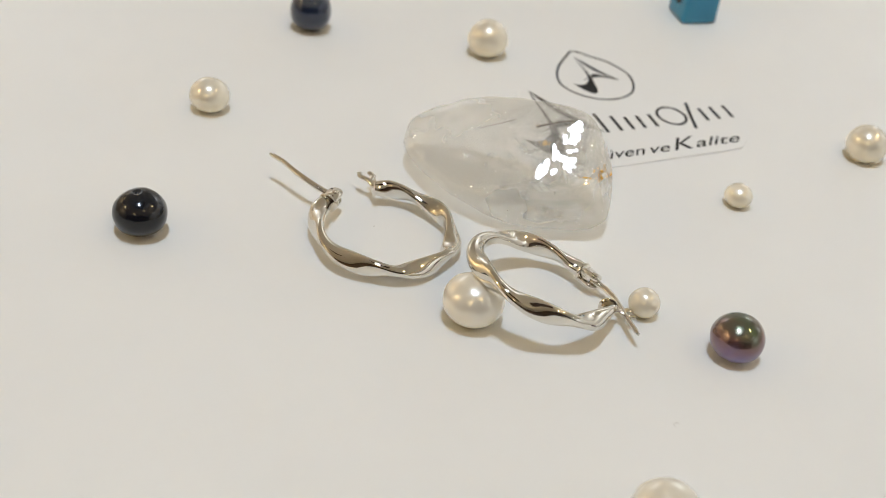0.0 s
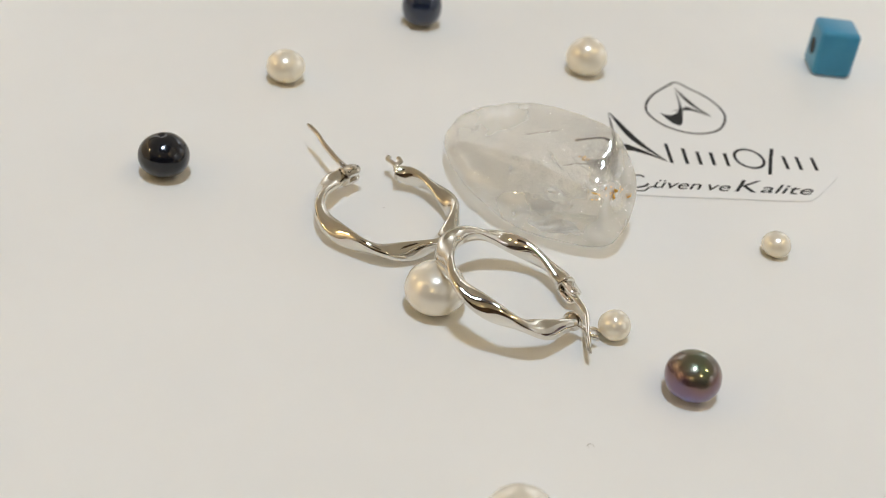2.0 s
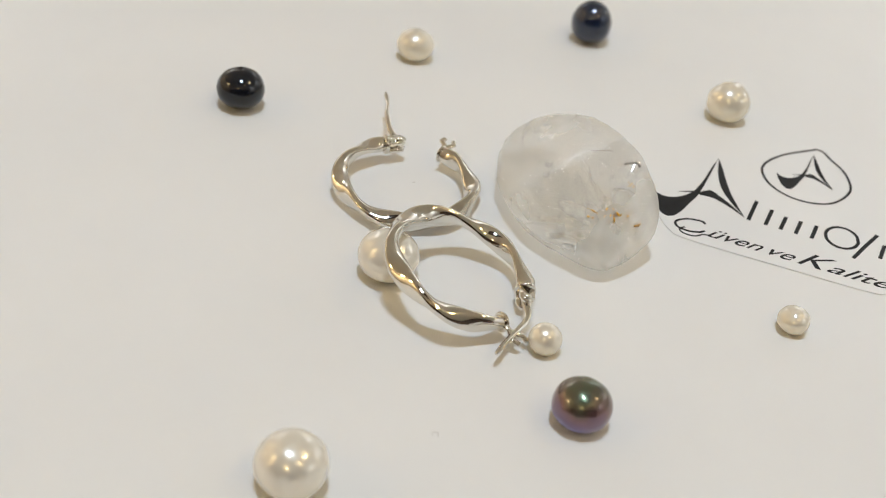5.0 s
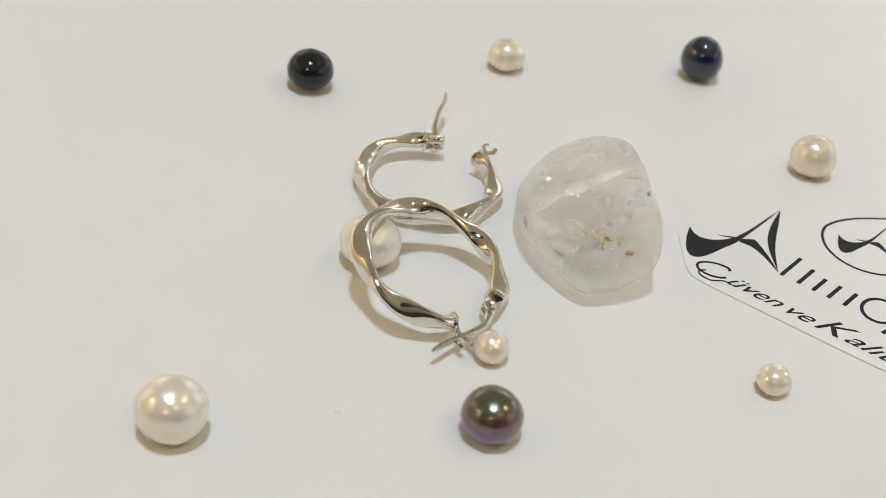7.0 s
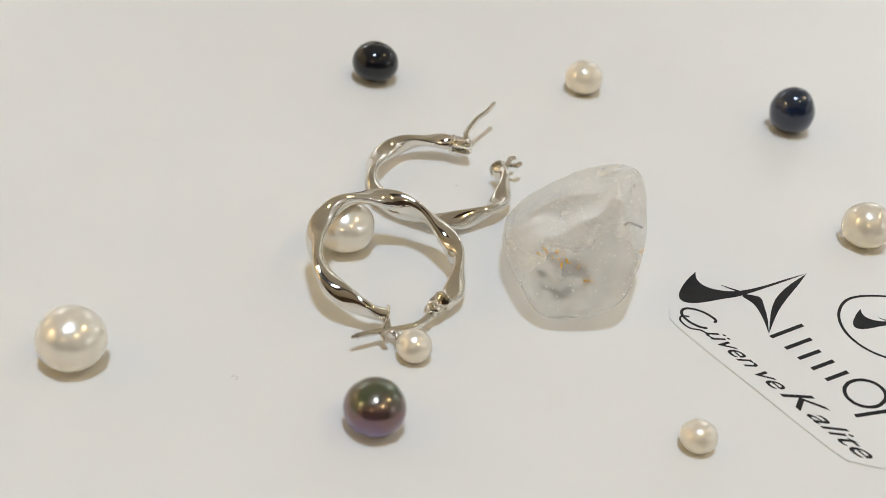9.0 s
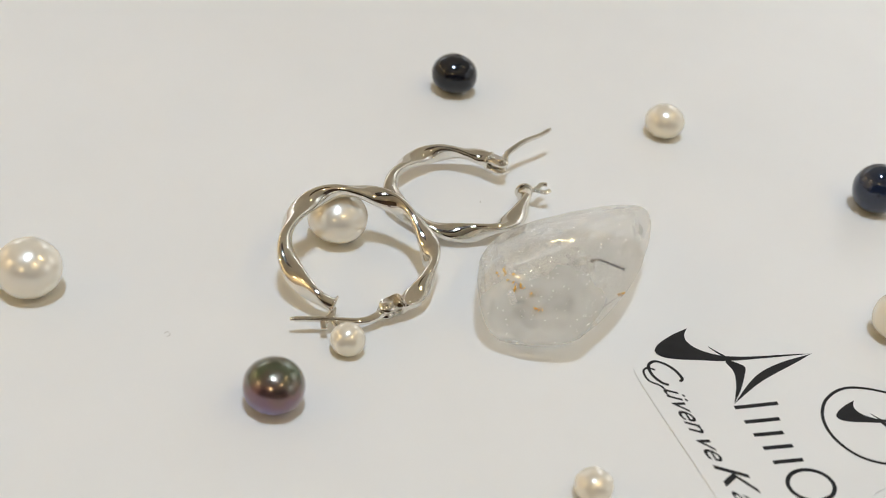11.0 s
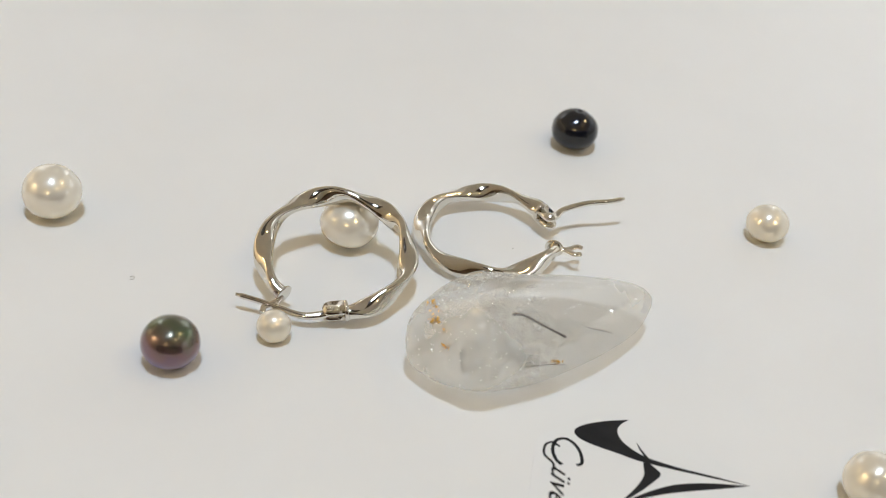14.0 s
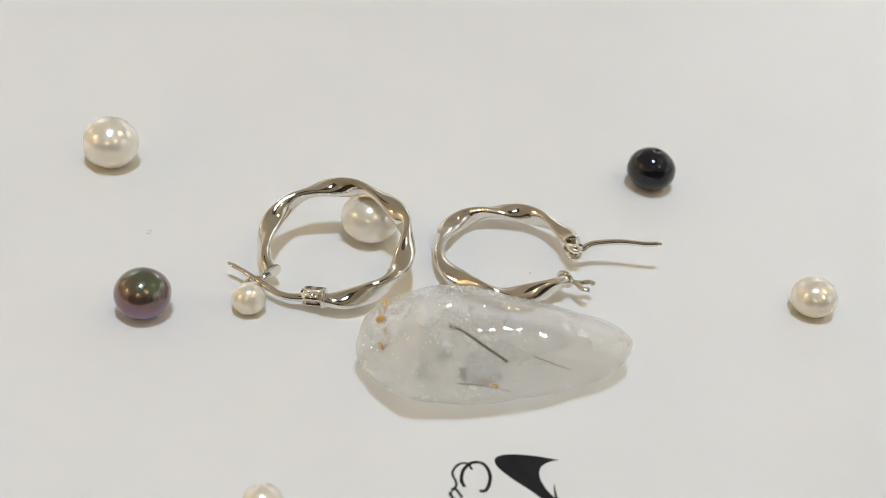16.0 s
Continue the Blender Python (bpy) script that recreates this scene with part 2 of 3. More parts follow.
def smooth_path(points, per=12):
    """A smooth line through control points (Catmull-Rom)."""
    p = [Vector(q) for q in points]
    p = [p[0] * 2 - p[1]] + p + [p[-1] * 2 - p[-2]]
    out = []
    for i in range(1, len(p) - 2):
        for k in range(per):
            t = k / per
            a, b, c, d = p[i - 1], p[i], p[i + 1], p[i + 2]
            out.append(0.5 * (2 * b + (c - a) * t + (2 * a - 5 * b + 4 * c - d) * t * t + (3 * b - a - 3 * c + d) * t ** 3))
    out.append(p[-2])
    return out


def sweep_bm(line, wide, high, sides=14, up=Vector((0, 0, 1))):
    """A rod along a line; wide and high are functions of 0..1 that give its half axes."""
    bm = bmesh.new()
    rings = []
    n = len(line) - 1
    for i, q in enumerate(line):
        way = (line[min(i + 1, n)] - line[max(i - 1, 0)]).normalized()
        side = way.cross(up).normalized()
        top = side.cross(way)
        w, h = wide(i / n), high(i / n)
        rings.append([bm.verts.new(q + side * w * math.cos(a) + top * h * math.sin(a)) for a in (2 * math.pi * k / sides for k in range(sides))])
    for a, b in zip(rings, rings[1:]):
        for k in range(sides):
            bm.faces.new((a[k], a[(k + 1) % sides], b[(k + 1) % sides], b[k]))
    bm.faces.new(rings[0])
    bm.faces.new(rings[-1])
    return bm


def plate_bm(outline, z0, z1):
    """A flat plate with a given outline."""
    bm = bmesh.new()
    low = [bm.verts.new((x, y, z0)) for x, y in outline]
    top = [bm.verts.new((x, y, z1)) for x, y in outline]
    n = len(outline)
    bm.faces.new(low[::-1])
    bm.faces.new(top)
    for k in range(n):
        bm.faces.new((low[k], low[(k + 1) % n], top[(k + 1) % n], top[k]))
    bmesh.ops.triangulate(bm, faces=[f for f in bm.faces if len(f.verts) > 4])
    return bm


def scaled(bm, k):
    bmesh.ops.scale(bm, vec=(k, k, k), verts=bm.verts)
    return bm


RIDING = []          # everything that the turntable carries, with its pose at TURN_ZERO


def riding(ob, m):
    ob.matrix_basis = m
    RIDING.append((ob, m.copy()))
    return ob


# ---- the room ----
def build_room():
    x0, x1, y0, y1, z0, z1 = -3.2, 3.2, -2.8, 3.2, -0.95, 1.75
    for name, b, mat in (
        ("floor", (x0, x1, y0, y1, z0 - 0.1, z0), FLOOR_TILE),
        ("ceiling", (x0, x1, y0, y1, z1, z1 + 0.1), CEILING_PAINT),
        ("wall_north", (x0, x1, y1, y1 + 0.15, z0, z1), WALL_PAINT),
        # unseen wall, dark to stand in for the camera operator in reflections
        ("wall_south", (x0, x1, y0 - 0.15, y0, z0, z1), DARK_WALL),
        ("wall_east", (x1, x1 + 0.15, y0, y1, z0, z1), WALL_PAINT),
        ("wall_west", (x0 - 0.15, x0, y0, y1, z0, z1), WALL_PAINT),
    ):
        tagged(part(name, box_bm(*b), mat, smooth=False), kind="structure")
    # unseen dark panel, added so silver and pearls mirror a dark patch
    tagged(part("dark_reflection_panel", box_bm(-0.50, 0.50, -0.80, 0.10, z1 - 0.03, z1 - 0.002, 0.004), DARK_WALL, smooth=False), kind="structure")
    counter = tagged(new("shop_counter"), "white laminate shop counter with brown panelled base", "counter")
    part("worktop", box_bm(-0.9, 0.9, -0.32, 0.55, -0.065, -0.035, 0.003), COUNTER, counter, smooth=False)
    part("cabinet", box_bm(-0.86, 0.86, -0.26, 0.51, -0.95, -0.065, 0.004), DARK_WALL, counter, "dark brown panelled base", smooth=False)


def build_turntable():
    base = lathe_bm([(0, -0.035), (0.100, -0.035), (0.104, -0.033), (0.104, -0.018), (0.100, -0.014), (0, -0.014)])
    table = tagged(new("turntable"), "smooth white round display turntable, slowly turning", "turntable")
    part("foot", base, COUNTER, table)
    r = 0.175
    disc = lathe_bm([(0, -0.0135), (r - 0.002, -0.0135), (r, -0.0115), (r, -0.0015), (r - 0.0004, -0.0004), (r - 0.0015, 0.0), (0.12, 0.0), (0.06, 0.0), (0, 0.0)], 160)
    ob = part("disc", disc, WHITE_TOP, table, "glossy white turntable disc")
    for f in ob.data.polygons:
        f.use_smooth = abs(f.normal.z) < 0.9
    riding(ob, pose(0, 0, 0))


# ---- pearls ----
def pearl_bm(a, b, seed, flat, wobble, hole=0.0):
    """A slightly uneven button pearl resting on z = 0, half width a, half height b, with an optional drill hole on top."""
    bm = bmesh.new()
    bmesh.ops.create_uvsphere(bm, u_segments=56, v_segments=40, radius=1.0)
    for v in bm.verts:
        d = v.co.normalized()
        k = 1.0 + wobble * noise.noise(d * 1.3 + Vector((seed, seed * 0.7, 2.1)))
        k += 0.4 * wobble * noise.noise(d * 3.1 + Vector((seed * 1.7, 5.0, seed)))
        z = d.z
        if z < 0:
            z *= 1.0 - flat * z * z
        h = 1.0
        if hole and d.z > 0:
            rad = math.hypot(d.x, d.y)
            if rad < hole:
                h = 1.0 - 0.07 * (1.0 - (rad / hole) ** 4)
        v.co = Vector((d.x * a * k, d.y * a * k, z * b * k * h))
    low, top = min(v.co.z for v in bm.verts), max(v.co.z for v in bm.verts)
    for v in bm.verts:
        v.co.z = (v.co.z - low) * 2 * b / (top - low)
    return scaled(bm, MM)


def build_pearl(x, y, a, b, mat, seed, label, category="pearl", spin=0.0, tilt=0.0, flat=0.1, wobble=0.026, hole=0.0):
    bm = pearl_bm(a, b, seed, flat, wobble, hole)
    if tilt:
        bmesh.ops.rotate(bm, cent=(0, 0, b * MM), matrix=Matrix.Rotation(radians(tilt), 3, "X"), verts=bm.verts)
        low = min(v.co.z for v in bm.verts)
        bmesh.ops.translate(bm, vec=(0, 0, -low), verts=bm.verts)
    ob = part("pearl", bm, mat)
    tagged(ob, label, category, "pearls scattered on the disc")
    if hole:
        # dark plug in the dent paints the shade of the drilled hole
        plug = lathe_bm([(0, -0.30), (hole * a * 0.85, -0.30), (hole * a * 0.9, -0.12), (hole * a * 0.6, -0.16), (0, -0.2)], 20)
        scaled(plug, MM)
        bmesh.ops.translate(plug, vec=(0, 0, 2 * b * MM), verts=plug.verts)
        bmesh.ops.rotate(plug, cent=(0, 0, b * MM), matrix=Matrix.Rotation(radians(tilt), 3, "X"), verts=plug.verts)
        part("drill_hole_shade", plug, HOLE_SHADE, ob, "dark plug painted as the shade in a drilled hole")
    riding(ob, pose(x * MM, y * MM, 0, rz=spin))
    return ob


def build_pearls():
    build_pearl(-43.08, -29.91, 3.95, 3.55, PEARL, 1.0, "large glossy white button pearl on the white disc", flat=0.12)
    build_pearl(-13.2, -3.92, 4.0, 3.3, PEARL, 2.0, "glossy white button pearl propping up a silver hoop", flat=0.1)
    build_pearl(-4.53, -25.46, 2.12, 1.96, CREAM_PEARL, 3.0, "small round white pearl touching a hoop clasp")
    build_pearl(24.51, 43.57, 3.09, 2.6, CREAM_PEARL, 4.0, "creamy oval pearl lying apart on the white disc")
    build_pearl(60.15, 6.01, 3.47, 3.16, CREAM_PEARL, 5.0, "round cream-white pearl near the printed label", flat=0.2)
    build_pearl(27.38, -37.7, 2.15, 1.76, CREAM_PEARL, 6.0, "small cream oval pearl below the label edge", wobble=0.035)
    build_pearl(49.3, -58.1, 3.35, 2.95, CREAM_PEARL, 7.0, "cream-white pearl beyond the end of the label", flat=0.2)
    build_pearl(-9.25, -37.5, 3.50, 3.02, PEACOCK, 8.0, "dark peacock pearl with green and purple sheen", spin=20)
    build_pearl(-9.2, 41.65, 3.62, 3.1, BLACK_PEARL, 9.0, "glossy black drilled button pearl", hole=0.13, tilt=-6)
    build_pearl(57.1, 36.61, 3.54, 3.74, NAVY_PEARL, 10.0, "glossy dark navy round pearl", flat=0.15)


# ---- twisted hoop earrings ----
HOOP_R, HOOP_HALF, HOOP_THIN = 9.28, 1.32, 0.80
GAP_END = 307.0
TWIST_TOTAL, TWIST_START = -906.0, 42.8


def twisted_hoop_bm():
    steps, sides = 360, 28
    bm = bmesh.new()
    rings = []
    for i in range(steps + 1):
        s = i / steps
        a = radians(GAP_END * s)
        out = Vector((math.cos(a), math.sin(a), 0))
        up = Vector((0, 0, 1))
        psi = radians(TWIST_START + TWIST_TOTAL * s)
        end = min(s, 1 - s) * GAP_END / 12.0
        k = 0.72 + 0.28 * min(1.0, end) ** 0.8
        half = HOOP_HALF * k
        thin = HOOP_THIN * (1.12 - 0.12 * min(1.0, end))
        broad = out * math.cos(psi) + up * math.sin(psi)
        flat = up * math.cos(psi) - out * math.sin(psi)
        ring = []
        for j in range(sides):
            f = 2 * math.pi * j / sides
            x, y = math.cos(f), math.sin(f)
            x, y = (math.copysign(abs(w) ** 0.72, w) for w in (x, y))
            ring.append(bm.verts.new(out * HOOP_R + broad * half * x + flat * thin * y * (1.0 - 0.22 * x * x)))
        rings.append(ring)
    for a, b in zip(rings, rings[1:]):
        for j in range(sides):
            bm.faces.new((a[j], a[(j + 1) % sides], b[(j + 1) % sides], b[j]))
    bm.faces.new(rings[0])
    bm.faces.new(rings[-1])
    return scaled(bm, MM)


def disc_bm(centre, normal, radius, thick):
    """A small turned disc with rounded rim."""
    bm = lathe_bm([(0, -thick), (radius * 0.9, -thick), (radius, -thick * 0.5), (radius, thick * 0.5), (radius * 0.9, thick), (0, thick)], 40)
    q = Vector((0, 0, 1)).rotation_difference(Vector(normal).normalized())
    bmesh.ops.rotate(bm, cent=(0, 0, 0), matrix=q.to_matrix(), verts=bm.verts)
    bmesh.ops.translate(bm, vec=centre, verts=bm.verts)
    return scaled(bm, MM)


def clevis_plate_bm(z0, z1):
    """One cheek of the hinge, rounded round the pin."""
    pts = [(7.95, 0.1), (9.95, 0.1), (9.95, -1.9)]
    pts += [(8.95 + 1.0 * math.cos(a), -1.9 + 1.0 * math.sin(a)) for a in (-math.pi * k / 12 for k in range(1, 12))]
    pts += [(7.95, -1.9)]
    bm = plate_bm(pts, z0, z1)
    return scaled(bm, MM)


def fork_prong_bm(sign):
    """A curved prong of the catch."""
    line = [(5.9, -7.6, 0.0), (6.7, -8.35 , 0.0), (7.35 + 0.35 * sign, -8.9 + 0.3 * sign, 0.0), (7.9 + 0.68 * sign, -9.25 + 0.62 * sign, 0.0), (8.55 + 0.5 * sign, -9.75 + 0.5 * sign, 0.0)]
    return scaled(sweep_bm(smooth_path(line, 8), lambda t: 0.44 - 0.04 * t, lambda t: 0.3 - 0.04 * t), MM)


def build_hoop(m, wire, label, state):
    hoop = new("hoop_earring")
    tagged(hoop, label, "earring", "pair of hoop earrings")
    part("twisted_hoop", twisted_hoop_bm(), SILVER, hoop)
    part("flange", disc_bm((9.05, 0.05, 0.0), (0, 1, 0), 1.4, 0.26), SILVER, hoop)
    part("hinge_cheek", clevis_plate_bm(0.42, 0.85), SILVER, hoop)
    part("hinge_cheek", clevis_plate_bm(-0.85, -0.42), SILVER, hoop)
    pin = lathe_bm([(0, -1.0), (0.3, -0.95), (0.36, -0.85), (0.36, 0.85), (0.52, 0.9), (0.42, 1.08), (0, 1.16)], 24)
    bmesh.ops.translate(pin, vec=(8.95, -1.9, 0), verts=pin.verts)
    part("hinge_pin", scaled(pin, MM), SILVER, hoop)
    line = smooth_path(wire, 14)
    part("ear_wire", scaled(sweep_bm(line, lambda t: 0.62 - 0.26 * min(1, t * 1.4) if t < 0.97 else 0.24, lambda t: 0.46 - 0.12 * t if t < 0.97 else 0.22), MM), SILVER, hoop, state)
    a = radians(GAP_END)
    tangent = Vector((-math.sin(a), math.cos(a), 0))
    centre = Vector((math.cos(a), math.sin(a), 0)) * HOOP_R
    part("end_cap", disc_bm(centre + tangent * 0.1, tangent, 1.3, 0.16), SILVER, hoop)
    part("catch_prong", fork_prong_bm(1), SILVER, hoop)
    part("catch_prong", fork_prong_bm(-1), SILVER, hoop)
    riding(hoop, m)
    return hoop


def hoop_pose(cx, cy, cz, nx, ny, spin):
    n = Vector((nx, ny, 1)).normalized()
    ux = Vector((0, 1, 0)).cross(n).normalized()
    uy = n.cross(ux)
    turn = Matrix((ux, uy, n)).transposed().to_4x4()
    return Matrix.Translation((cx * MM, cy * MM, cz * MM)) @ turn @ pose(0, 0, 0, rz=spin)


def build_hoops():
    build_hoop(hoop_pose(-0.35, 10.4, 2.3, -0.012, -0.062, 75.0),
               [(8.95, -1.9, 0.0), (10.2, -1.75, 0.2), (11.7, -1.5, 0.6), (15.3, -2.2, 0.9), (18.2, -3.3, 0.9), (20.7, -3.8, 0.9)],
               "polished silver twisted hoop earring lying open on the disc", "unhooked silver ear wire")
    build_hoop(hoop_pose(-7.82, -11.86, 4.81, 0.205, -0.26, -35.0),
               [(8.95, -1.9, 0.0), (9.3, -3.6, 0.0), (9.05, -5.6, 0.0), (7.75, -8.0, 0.0), (6.3, -10.5, 0.0), (4.95, -13.2, 0.0)],
               "polished silver twisted hoop earring, closed, leaning on a pearl", "silver ear wire hooked into the catch")


# ---- the quartz ----
STONE_AT = (16.11, -9.11)
STONE_HALF_HEIGHT = 6.047
STONE_BELTS = (
    (0, 0.0, (10.6, 24.04, 30.71, 26.82, 26.1, 22.23, 12.33, 10.8, 13.09, 13.99, 11.99, 10.23, 15.16, 8.54)),
    (28, 0.5, (18.47, 27.34, 26.2, 19.13, 16.83, 8.81, 8.57, 11.13, 8.81, 9.55, 15.9, 8.21)),
    (-28, 0.5, (22.27, 27.15, 22.74, 25.92, 21.61, 10.16, 8.64, 13.03, 14.88, 10.4, 15.75, 8.24)),
    (55, 0.0, (10.69, 13.18, 13.38, 6.37, 6.07, 13.95, 16.0, 17.04)),
    (-55, 0.0, (9.9, 16.62, 19.6, 10.39, 10.24, 15.75, 9.36, 7.76)),
    (78, 0.0, (15.58, 11.6, 14.04, 15.57)),
)


def stone_planes():
    """The worn facets of the tumbled stone: unit normals and their distances in millimetres."""
    out = [((0, 0, 1), 14.83), ((0, 0, -1), 6.05)]
    for el, phase, dist in STONE_BELTS:
        for k, d in enumerate(dist):
            a, e = 2 * math.pi * (k + phase) / len(dist), radians(el)
            out.append(((math.cos(a) * math.cos(e), math.sin(a) * math.cos(e), math.sin(e)), d))
    return out


def build_quartz():
    stone = new("quartz_stone")
    tagged(stone, "tumbled clear quartz with milky veils and golden specks", "crystal")
    bm = bmesh.new()
    bmesh.ops.create_icosphere(bm, subdivisions=6, radius=1.0)
    planes = stone_planes()
    normals = np.array([p[0] for p in planes])
    dist = np.array([p[1] for p in planes])
    dirs = np.array([v.co.normalized()[:] for v in bm.verts])

    def reach(d):
        """How far the rounded stone reaches from its middle along each direction."""
        q = np.maximum(np.atleast_2d(d) @ normals.T, 0) / dist
        return (q ** 12).sum(1) ** (-1 / 12)

    r = reach(dirs)
    for v, d, k in zip(bm.verts, dirs, r):
        p = Vector(d) * float(k)
        k2 = 1.0 + 0.016 * noise.noise(p * 0.35) + 0.007 * noise.noise(p * 0.9)
        v.co = p * k2
        v.co.z = max(v.co.z, -STONE_HALF_HEIGHT)
    part("stone_body", scaled(bm, MM), QUARTZ, stone)

    def rod(points, r0, mat, name, label):
        line = smooth_path(points, 10)
        part(name, scaled(sweep_bm(line, lambda t: r0, lambda t: r0, 8), MM), mat, stone, label)

    rod([(4.6, -3.1, 6.2), (5.3, -1.94, 5.8), (7.02, 0.4, 3.94), (8.4, 2.7, 2.13)], 0.16, NEEDLE, "needle_inclusion", "dark brown needle inside the quartz")
    rod([(9.0, 5.9, 2.3), (9.9, 11.2, -0.9)], 0.06, NEEDLE, "needle_inclusion", "thin dark thread inside the quartz")
    rod([(7.1, -2.8, -0.3), (8.3, 0.74, -1.1), (8.6, 4.0, -2.8)], 0.06, NEEDLE, "needle_inclusion", "thin dark thread inside the quartz")
    rng = random.Random(5)

    def fleck(c, size):
        bm = bmesh.new()
        bmesh.ops.create_icosphere(bm, subdivisions=2, radius=1.0)
        for v in bm.verts:
            v.co *= 1.0 + 0.7 * noise.noise(v.co * 2.0 + Vector(c))
        bmesh.ops.scale(bm, vec=(size, size * rng.uniform(0.4, 0.8), size * 0.25), verts=bm.verts)
        turn = Euler([rng.uniform(0, 3) for _ in range(3)]).to_matrix()
        bmesh.ops.rotate(bm, cent=(0, 0, 0), matrix=turn, verts=bm.verts)
        bmesh.ops.translate(bm, vec=c, verts=bm.verts)
        part("iron_fleck", scaled(bm, MM), GOLD_STAIN, stone, "golden brown iron stain")

    spots = [(-4.9, -5.4, 3.2), (-3.7, -6.3, 3.6), (-2.6, -7.1, 3.1), (-1.2, -7.6, 2.6), (0.1, -8.3, 1.4), (-3.0, -7.1, 2.5), (-0.25, -8.2, 1.4), (8.3, 1.1, -0.5)]
    bm = bmesh.new()
    bmesh.ops.create_icosphere(bm, subdivisions=2, radius=0.24, matrix=Matrix.Translation((4.6, -3.1, 6.2)))
    part("needle_head", scaled(bm, MM), NEEDLE, stone, "dark brown speck")
    bm = bmesh.new()
    bmesh.ops.create_icosphere(bm, subdivisions=2, radius=0.22, matrix=Matrix.Translation((8.35, 2.6, 2.2)))
    part("needle_head", scaled(bm, MM), NEEDLE, stone, "dark brown speck")

    def skin(c, depth):
        """The point under the surface on the way from the middle of the stone through c."""
        d = Vector(c).normalized()
        return tuple(d * (float(reach(d)[0]) - depth))

    for c in spots:
        fleck(skin(c, 0.2), rng.uniform(0.32, 0.55))
        for _ in range(5):
            fleck(skin([q + rng.uniform(-0.8, 0.8) for q in c], rng.uniform(0.0, 0.3)), rng.uniform(0.1, 0.24))

    def veil(c, size, turn, seed):
        bm = bmesh.new()
        bmesh.ops.create_grid(bm, x_segments=28, y_segments=28, size=1.0)
        out = [v for v in bm.verts if math.hypot(v.co.x, v.co.y) > 0.8 + 0.2 * noise.noise(Vector((v.co.x, v.co.y, seed)) * 2)]
        bmesh.ops.delete(bm, geom=out, context="VERTS")
        for v in bm.verts:
            v.co.z = 0.22 * noise.noise(Vector((v.co.x * 1.3, v.co.y * 1.3, seed))) + 0.06 * noise.noise(Vector((v.co.x * 5, v.co.y * 5, seed)))
        bmesh.ops.scale(bm, vec=size, verts=bm.verts)
        bmesh.ops.rotate(bm, cent=(0, 0, 0), matrix=Euler([radians(a) for a in turn]).to_matrix(), verts=bm.verts)
        bmesh.ops.translate(bm, vec=c, verts=bm.verts)
        part("veil", scaled(bm, MM), VEIL, stone, "cloudy white healed crack")

    veil((0, -3, 0), (5, 4, 4), (70, 20, 10), 1.0)
    veil((3, 2, 0), (5, 4, 4), (50, -30, 80), 2.0)
    veil((6, 8, -1), (4, 3, 3), (80, 10, 40), 3.0)
    veil((-2, 1, -1), (5, 5, 3), (20, 10, 0), 4.0)
    veil((2, -4, 2), (4, 3, 3), (100, 40, 120), 5.0)
    veil((4, 6, -2), (5, 3, 3), (30, 60, 20), 6.0)
    for k in range(16):
        c = (rng.uniform(-5, 6), rng.uniform(-6, 9), rng.uniform(-3, 3.5))
        r0 = rng.uniform(0.8, 2.0)
        veil(c, (r0, r0 * rng.uniform(0.5, 1.0), r0 * 0.6), [rng.uniform(0, 180) for _ in range(3)], 10.0 + k)
    # tiny mirror-bright flakes added at the surface to stand in for its glints
    bm = bmesh.new()
    for _ in range(620):
        d = Vector((rng.gauss(0, 1), rng.gauss(0, 1), rng.gauss(0.4, 0.9))).normalized()
        c = d * float(reach(d)[0])
        c *= (1.0 + 0.016 * noise.noise(c * 0.35) + 0.007 * noise.noise(c * 0.9)) * rng.uniform(0.998, 1.004)
        if c.z < -4.0:
            continue
        size = rng.uniform(0.04, 0.10) * (2.2 if rng.random() < 0.1 else 1.0)
        turn = Euler((rng.gauss(0.45, 0.2), 0, rng.uniform(0, 6.28))).to_matrix()
        pts = [turn @ Vector((math.cos(a) * size, math.sin(a) * size * 0.6, 0)) for a in sorted(rng.uniform(0, 6.28) for _ in range(5))]
        top = [bm.verts.new(c + p + turn @ Vector((0, 0, 0.02))) for p in pts]
        low = [bm.verts.new(c + p - turn @ Vector((0, 0, 0.02))) for p in pts]
        bm.faces.new(top)
        bm.faces.new(low[::-1])
        for k in range(5):
            bm.faces.new((top[k], top[(k + 1) % 5], low[(k + 1) % 5], low[k]))
    tagged(part("glint_flakes", scaled(bm, MM), GLINT, stone, "tiny mirror flakes added as glints on the quartz", smooth=False), kind="stuff")
    riding(stone, pose(STONE_AT[0] * MM, STONE_AT[1] * MM, STONE_HALF_HEIGHT * MM))


